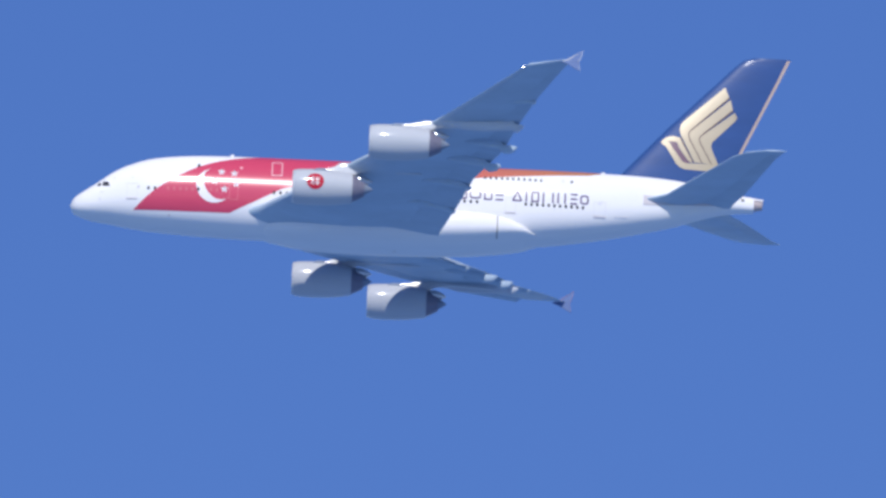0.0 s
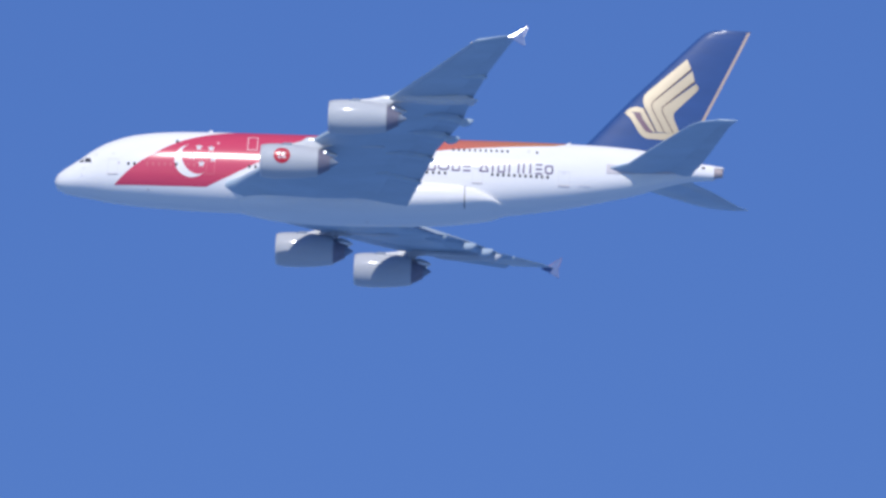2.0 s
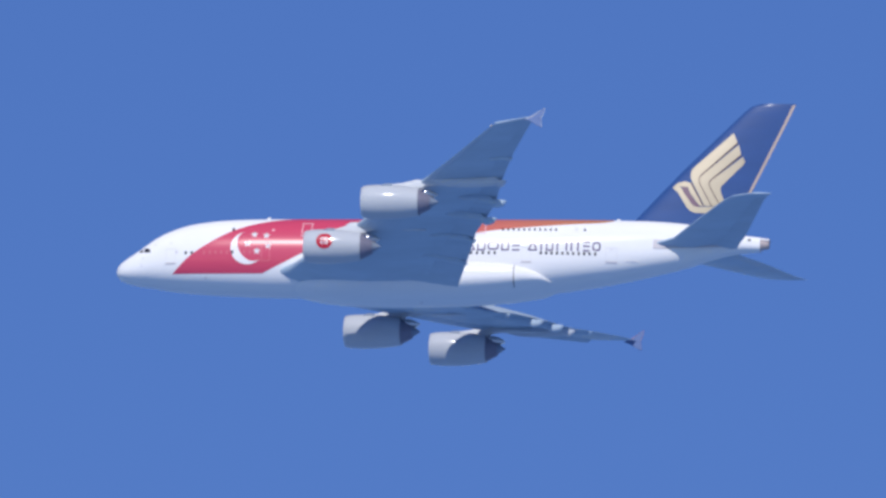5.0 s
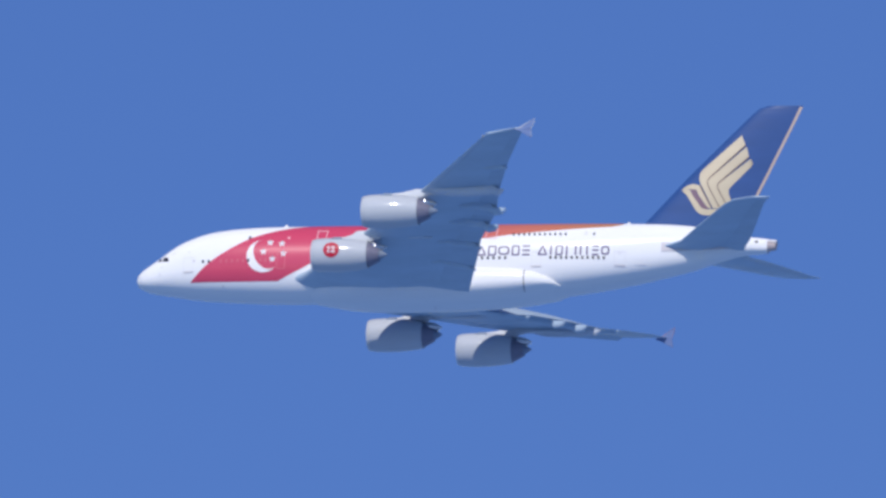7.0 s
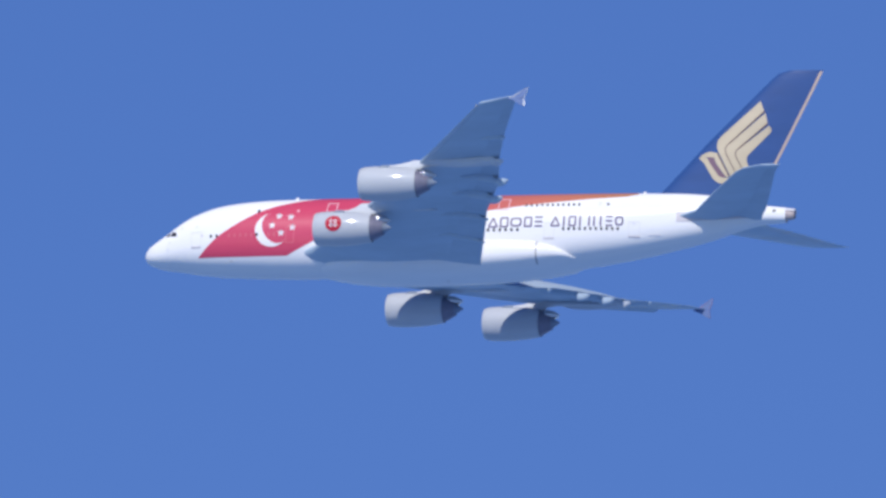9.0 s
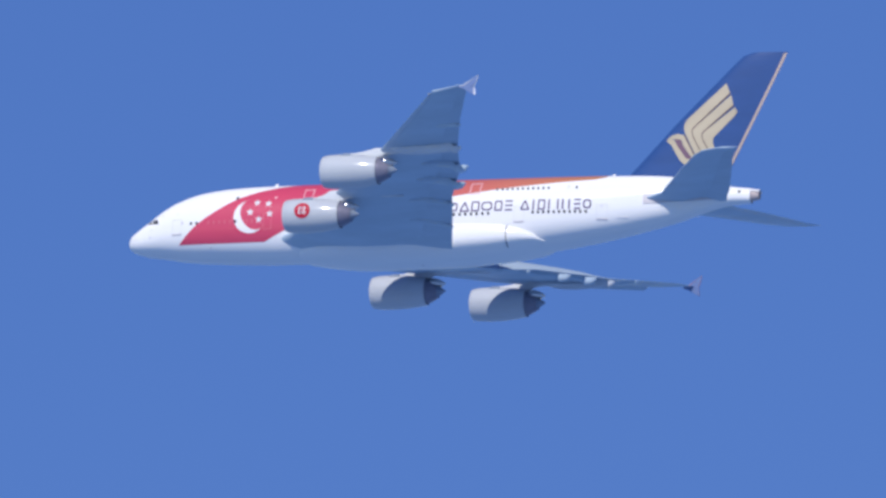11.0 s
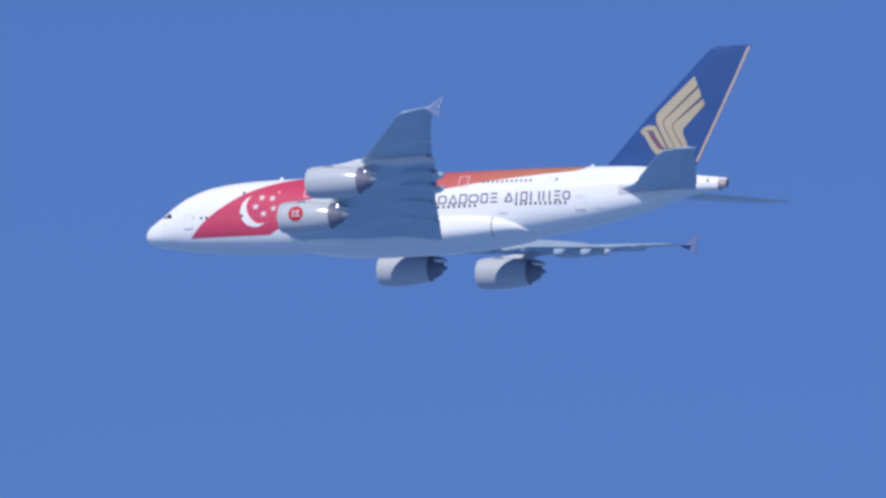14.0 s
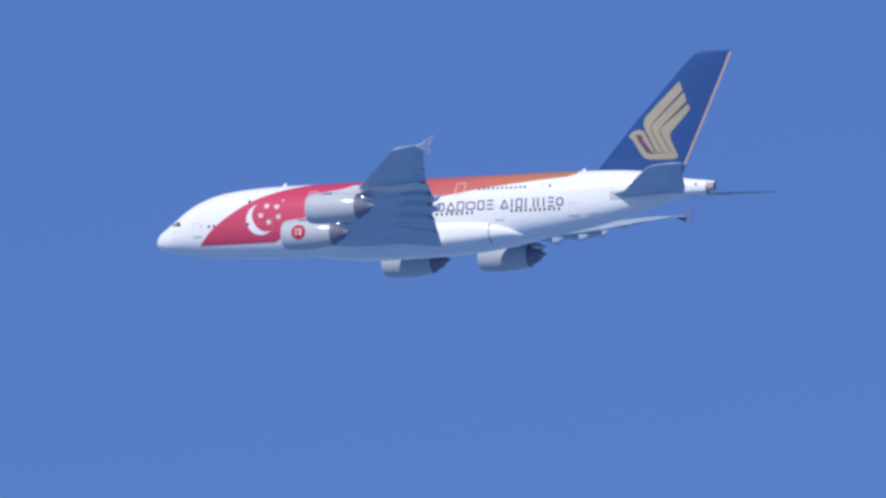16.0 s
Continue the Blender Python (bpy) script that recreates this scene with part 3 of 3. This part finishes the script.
for side in (-1, 1):
    # in the left turn the starboard wing bends up a little more
    lift = lambda y: .45 * min(1, max(0, (y - 6) / 18)) if side > 0 else 0
    blade = Blade([(y, x0, z0 + lift(y), x1, z1 + lift(y), t) for y, x0, z0, x1, z1, t in WING], side=side, flaps=.042)
    wing = part("wing", blade.mesh(5), WING_HAZE_GREY, airliner, "swept grey wing, tinted blue for haze", move=(-MIDDLE, 0, 0))
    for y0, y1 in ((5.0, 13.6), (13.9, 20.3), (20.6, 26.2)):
        part("flap", blade.panel(y0, y1, .80, .985, -1), PANEL_HAZE_GREY, wing)
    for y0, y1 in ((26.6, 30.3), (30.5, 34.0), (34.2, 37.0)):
        part("aileron", blade.panel(y0, y1, .77, .985, -1), PANEL_HAZE_GREY, wing)
    for y0, y1 in ((6.5, 13.8), (16.2, 21), (21.2, 24.8), (27.0, 32.0), (32.05, 37.5)):
        # the starboard slats hang a little
        part("slat", blade.droop(y0, y1, .14, .5) if side > 0 else blade.panel(y0, y1, .004, .09, -1), PANEL_HAZE_GREY, wing, smooth=side < 0)
    for y0, y1 in ((7, 11), (11.2, 15.5), (15.7, 20), (20.2, 24.8)):
        part("spoiler", blade.panel(y0, y1, .66, .79, 1), PANEL_HAZE_GREY, wing)
    # canoe fairings of the flap tracks, whose tails stand out behind the wing
    for y, ahead, behind, wide, deep in ((8.6, 5.0, .1, .42, .32), (13.3, 5.0, .2, .42, .42), (18.4, 4.6, .95, .42, .7), (22.4, 4.3, 1.0, .40, .68), (26.8, 7.7, .4, .46, .8), (31.0, 2.6, .1, .3, .25)):
        bm = bmesh.new()
        canoe(bm, blade, y, ahead, behind, wide, deep)
        part("flap_fairing", bm, FAIRING_GREY if y == 26.8 else WING_HAZE_GREY, wing, "canoe-shaped flap track fairing")
    # arrow-shaped fence at the tip
    # its upper and lower plates are canted a little differently
    for outline, (nx, nz) in ((((49.2, 2.9), (49.9, 3.15), (50.9, 3.85), (51.35, 4.15), (51.25, 3.6), (51.02, 2.97), (50.2, 2.8)), (-.010, .143)),
                              (((49.2, 2.9), (50.2, 2.8), (51.02, 2.97), (51.1, 2.35), (51.15, 1.95), (50.7, 2.15), (49.9, 2.65)), (.09, .168))):
        bm = bmesh.new()
        edge = [[(x, side * (39.45 + o - nz * (z - 2.9) - nx * (x - 50.2)), z + lift(39)) for x, z in outline] for o in (-.06, .06)]
        grid(bm, edge, ring=True)
        for row in edge:
            bm.faces.new([bm.verts.new(p) for p in row])
        part("wingtip_fence", bm, FENCE, wing, "blue arrow-shaped wingtip fence", smooth=False)
    # glint strips added along swept upper nose and lower tail, canted to the sun
    for outline, (nx, nz) in ((((49.25, 2.86), (49.9, 3.18), (50.9, 3.87), (51.35, 4.17), (51.34, 4.14), (50.9, 3.83), (49.95, 3.04)), (-.010, .143)),
                              (((51.02, 2.85), (51.05, 2.85), (51.11, 2.35), (51.16, 1.98), (51.12, 1.98), (51.07, 2.35)), (.112, .172))):
        bm = bmesh.new()
        edge = [[(x, side * (39.45 + o - nz * (z - 2.9) - nx * (x - 50.2)), z + lift(39)) for x, z in outline] for o in (-.08, .08)]
        grid(bm, edge, ring=True)
        for row in edge:
            bm.faces.new([bm.verts.new(p) for p in row])
        part("fence_edge", bm, GLINT_EDGE if side < 0 else LINE_BLUE, wing, "edge strip added for a sun glint", smooth=False)
    bm = bmesh.new()
    line = ((51.35, 4.15), (51.25, 3.6), (51.02, 2.97))
    grid(bm, [[(x + dx, side * (39.45 + dy - .15 * (z - 2.9)), z + lift(39)) for dx, dy in ((-.04, -.06), (.03, -.06), (.03, .07), (-.04, .07))] for x, z in line], ring=True)
    part("fence_edge", bm, FAIRING_GREY if side < 0 else LINE_BLUE, wing, "pale trailing edge strip", smooth=False)
    # lamp glass in the leading edge at the tip, added and tilted for a sun glint
    bm = bmesh.new()
    grid(bm, [[(45.5 + r * math.cos(a), side * (37.72 + h - .145 * r * math.sin(a) + .033 * r * math.cos(a)), 2.72 + lift(38) + r * math.sin(a)) for a in (2 * math.pi * i / 16 for i in range(16))]
              for r, h in ((.02, .12), (.085, .12), (.12, 0), (.02, 0))], ring=True)
    part("position_lamp", bm, LENS, wing, "clear glass lamp cover", smooth=False)
    for y, x, z, hump in ((14.9, 22.6, -3.35, .5), (25.7, 30.25, -1.85, .08)):
        turbofan = engine(side * y, x, z, hump)
        if side < 0 and y < 20:
            inner_port_engine = turbofan

# round badge on the inner engine
def cowl(a, x, off):
    r = glide(x, (.22, .5, 1.0, 2.0, 3.2, 4.4, 5.4, 6.1), (1.69, 1.75, 1.80, 1.84, 1.81, 1.72, 1.58, 1.46)) + off
    return Vector((x, -r * math.cos(a), r * math.sin(a)))


bm = bmesh.new()
rows = [[(.05 + .47 * r * math.sin(2 * math.pi * k / 32), 2.35 + .87 * r * math.cos(2 * math.pi * k / 32)) for r in (1, .66, .33, .01)] for k in range(33)]
slab(bm, cowl, rows, .004, .03)
badge = part("badge", bm, DECAL_RED, inner_port_engine, "round red badge with white strokes")
for cx, ca in ((2.12, .17), (2.58, .17), (2.12, -.07), (2.58, -.07)):
    bm = bmesh.new()
    ring = [[(ca + r * .12 * math.sin(math.pi * k / 2), cx + r * .25 * math.cos(math.pi * k / 2)) for r in (.5, 1)] for k in range(5)]
    slab(bm, cowl, ring, .026, .05)
    part("badge_stroke", bm, FLAG_WHITE, inner_port_engine)

# tailplanes
for side in (-1, 1):
    blade = Blade([(1.0, 56.6, .95, 66.9, .95, .08), (2.5, 58.4, 1.12, 67.4, 1.12, .07), (3.7, 60.4, 1.28, 68.0, 1.28, .075), (7.4, 62.9, 1.75, 69.3, 1.75, .065), (13.3, 67.0, 2.45, 71.3, 2.45, .055), (14.4, 68.2, 2.58, 71.9, 2.58, .055), (15.1, 70.2, 2.66, 72.3, 2.66, .05)], side=side)
    tailplane = part("tailplane", blade.mesh(5), WING_HAZE_GREY, airliner, "grey swept tailplane, tinted blue for haze", move=(-MIDDLE, 0, 0))
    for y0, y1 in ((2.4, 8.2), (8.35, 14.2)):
        part("elevator", blade.panel(y0, y1, .72, .985, -1), PANEL_HAZE_GREY, tailplane)

# fin
FIN = [(3.2, 55.0, 0, 66.1, 0, .085), (4.3, 55.6, 0, 66.6, 0, .085), (9.7, 60.35, 0, 69.0, 0, .085), (15.2, 65.6, 0, 71.45, 0, .085), (16.6, 66.95, 0, 72.05, 0, .08), (17.2, 67.65, 0, 72.3, 0, .07), (17.5, 68.6, 0, 72.45, 0, .06)]
blade = Blade(FIN, upright=True)
fin = part("fin", blade.mesh(6), BLUE, airliner, "tall midnight blue tail fin", move=(-MIDDLE, 0, 0))


def fin_port(x, z, off=0.0):
    x0, x1 = (float(np.interp(z, [r[0] for r in FIN], [r[k] for r in FIN])) for k in (1, 3))
    return blade.at(z, min(1, max(0.001, (x - x0) / (x1 - x0))), -1, off)


bm = bmesh.new()
ribbon(bm, [(66.3, 4.4), (68.7, 9.7), (71.15, 15.2), (72.05, 17.35)], [(66.6, 4.4), (69.0, 9.7), (71.45, 15.2), (72.4, 17.35)], -.01, .05, 2, fin_port)
part("rudder_edge", bm, GOLD_EDGE, fin, "pale gold trailing edge strip")


def fin_strip(name, one, two, mat):
    bm = bmesh.new()
    fine = lambda line: [(a[0] + (b[0] - a[0]) * k / 4, a[1] + (b[1] - a[1]) * k / 4) for a, b in zip(line, line[1:]) for k in range(4)] + [line[-1]]
    ribbon(bm, fine(one), fine(two), .006, .035, 4, fin_port)
    part(name, bm, mat, fin)


LINE_A = ((66.33, 13.08), (62.63, 9.50), (62.40, 9.24), (62.33, 8.96), (62.37, 8.66), (62.54, 8.22), (63.80, 5.95))
LINE_B = ((66.40, 12.96), (62.72, 9.41), (62.50, 9.18), (62.43, 8.93), (62.47, 8.66), (62.65, 8.24), (63.91, 5.95))
LINE_C = ((66.76, 11.76), (63.75, 9.02), (63.52, 8.78), (63.45, 8.54), (63.46, 8.30), (63.59, 7.95), (64.75, 5.9))
LINE_D = ((66.83, 11.63), (63.84, 8.93), (63.62, 8.72), (63.55, 8.50), (63.57, 8.29), (63.70, 7.97), (64.87, 5.9))
EMBLEM = (
    # three feathers of the wing
    (((65.88, 14.14), (61.79, 10.30), (61.55, 9.95), (61.47, 9.52), (61.50, 9.1), (61.63, 8.73), (63.10, 5.95)), LINE_A),
    (((66.49, 12.84),) + LINE_B[1:], LINE_C),
    (((66.97, 11.48),) + LINE_D[1:], ((67.15, 10.72), (64.95, 8.36), (64.78, 8.15), (64.72, 7.85), (64.75, 7.6), (64.85, 7.3), (65.65, 5.55))),
    (((66.97, 11.48), (66.93, 11.1)), ((67.24, 10.98), (67.10, 10.66))),
    # head, breast and neck
    (((59.58, 7.97), (60.18, 7.46), (61.19, 5.80), (61.6, 5.38), (62.1, 5.18), (65.1, 5.08), (65.7, 5.35)), ((60.20, 8.12), (60.50, 8.00), (60.80, 7.42), (61.84, 6.0), (62.3, 5.82), (64.6, 5.9), (65.4, 5.95))),
    (((59.58, 7.97), (60.20, 8.12), (60.60, 8.12), (61.24, 8.05)), ((59.85, 8.34), (60.20, 8.56), (60.82, 8.70), (61.50, 8.52))),
    (((61.24, 8.05), (61.50, 7.39), (62.34, 6.25), (62.69, 5.93)), ((61.50, 8.52), (61.72, 8.10), (62.72, 6.30), (62.90, 5.93))))
for one, two in EMBLEM:
    fin_strip("emblem_stripe", one, two, GOLD)
for one, two in ((LINE_A, LINE_B), (LINE_C, LINE_D), (((61.50, 8.52), (61.72, 8.10), (62.72, 6.30), (62.90, 5.93)), ((61.62, 8.60), (61.83, 8.17), (62.83, 6.35), (63.01, 5.98)))):
    fin_strip("emblem_line", one, two, BROWN)
fin_strip("emblem_band", ((60.50, 8.10), (60.80, 7.42), (61.84, 6.0), (62.3, 5.84)), ((61.22, 8.04), (61.48, 7.38), (62.32, 6.23), (62.66, 5.93)), MAROON)


# ---- what moves ----
airliner_rows = [
    (0.0, pose(0.000, 2444.672, 815.000, 0.0306, 2.5941, 0.3573)),
    (0.5, pose(-34.987, 2444.475, 814.999, -0.0291, 2.6278, 0.4157)),
    (1.0, pose(-70.254, 2453.759, 814.999, -0.1263, 2.8435, 0.4412)),
    (1.5, pose(-106.782, 2485.527, 814.998, -0.2550, 2.9514, 0.3665)),
    (2.0, pose(-145.243, 2534.366, 814.999, -0.5042, 2.8384, 0.3658)),
    (2.5, pose(-183.760, 2563.583, 815.000, -0.7025, 2.8453, 0.2784)),
    (3.0, pose(-220.897, 2566.128, 815.000, -0.7433, 2.8072, 0.2361)),
    (3.5, pose(-258.087, 2567.562, 815.000, -0.7006, 2.7673, 0.1917)),
    (4.0, pose(-294.627, 2562.054, 815.000, -0.6889, 2.7465, 0.0902)),
    (4.5, pose(-331.439, 2558.933, 815.000, -0.5978, 2.7388, 0.0672)),
    (5.0, pose(-368.187, 2555.043, 815.000, -0.4742, 2.6791, 0.1549)),
    (5.5, pose(-405.690, 2555.653, 815.000, -0.3456, 2.6717, 0.1870)),
    (6.0, pose(-444.161, 2560.755, 815.000, -0.2232, 2.7143, 0.1673)),
    (6.5, pose(-482.627, 2564.039, 815.000, -0.0989, 2.8017, 0.1308)),
    (7.0, pose(-519.742, 2559.187, 815.000, 0.0352, 2.9301, 0.1126)),
    (7.5, pose(-553.805, 2539.977, 815.000, 0.1867, 3.0969, 0.1482)),
    (8.0, pose(-584.249, 2506.698, 814.999, 0.3527, 3.3033, 0.2475)),
    (8.5, pose(-612.615, 2468.074, 814.999, 0.5156, 3.4532, 0.2141)),
    (9.0, pose(-644.986, 2448.092, 814.999, 0.6036, 3.5029, 0.2568)),
    (9.5, pose(-681.849, 2445.402, 814.999, 0.5542, 3.5510, 0.2757)),
    (10.0, pose(-720.033, 2446.463, 815.000, 0.4903, 3.6482, 0.2608)),
    (10.5, pose(-757.866, 2445.248, 815.000, 0.5608, 3.7097, 0.2467)),
    (11.0, pose(-795.261, 2441.760, 815.000, 0.7658, 3.7387, 0.2463)),
    (11.5, pose(-832.878, 2438.189, 815.000, 1.0706, 3.7527, 0.2871)),
    (12.0, pose(-871.510, 2436.713, 815.000, 1.4404, 3.7676, 0.3965)),
    (12.5, pose(-912.090, 2439.496, 815.000, 1.8409, 3.7980, 0.6019)),
    (13.0, pose(-954.847, 2446.531, 815.000, 2.2688, 3.8417, 0.8784)),
    (13.5, pose(-1006.939, 2474.833, 815.000, 2.8683, 3.9504, 1.1009)),
    (14.0, pose(-1067.390, 2519.503, 815.000, 3.8186, 3.8277, 1.4125)),
    (14.5, pose(-1125.335, 2553.890, 815.000, 4.8095, 3.6607, 1.8493)),
    (15.0, pose(-1170.679, 2556.986, 815.000, 6.0355, 3.6177, 2.3908)),
    (15.5, pose(-1211.165, 2548.410, 815.000, 7.2933, 3.5587, 2.9772)),
    (16.0, pose(-1252.286, 2540.503, 815.000, 8.4725, 3.4638, 3.6309)),
]


def motions():
    walk(airliner, airliner_rows)


motions()
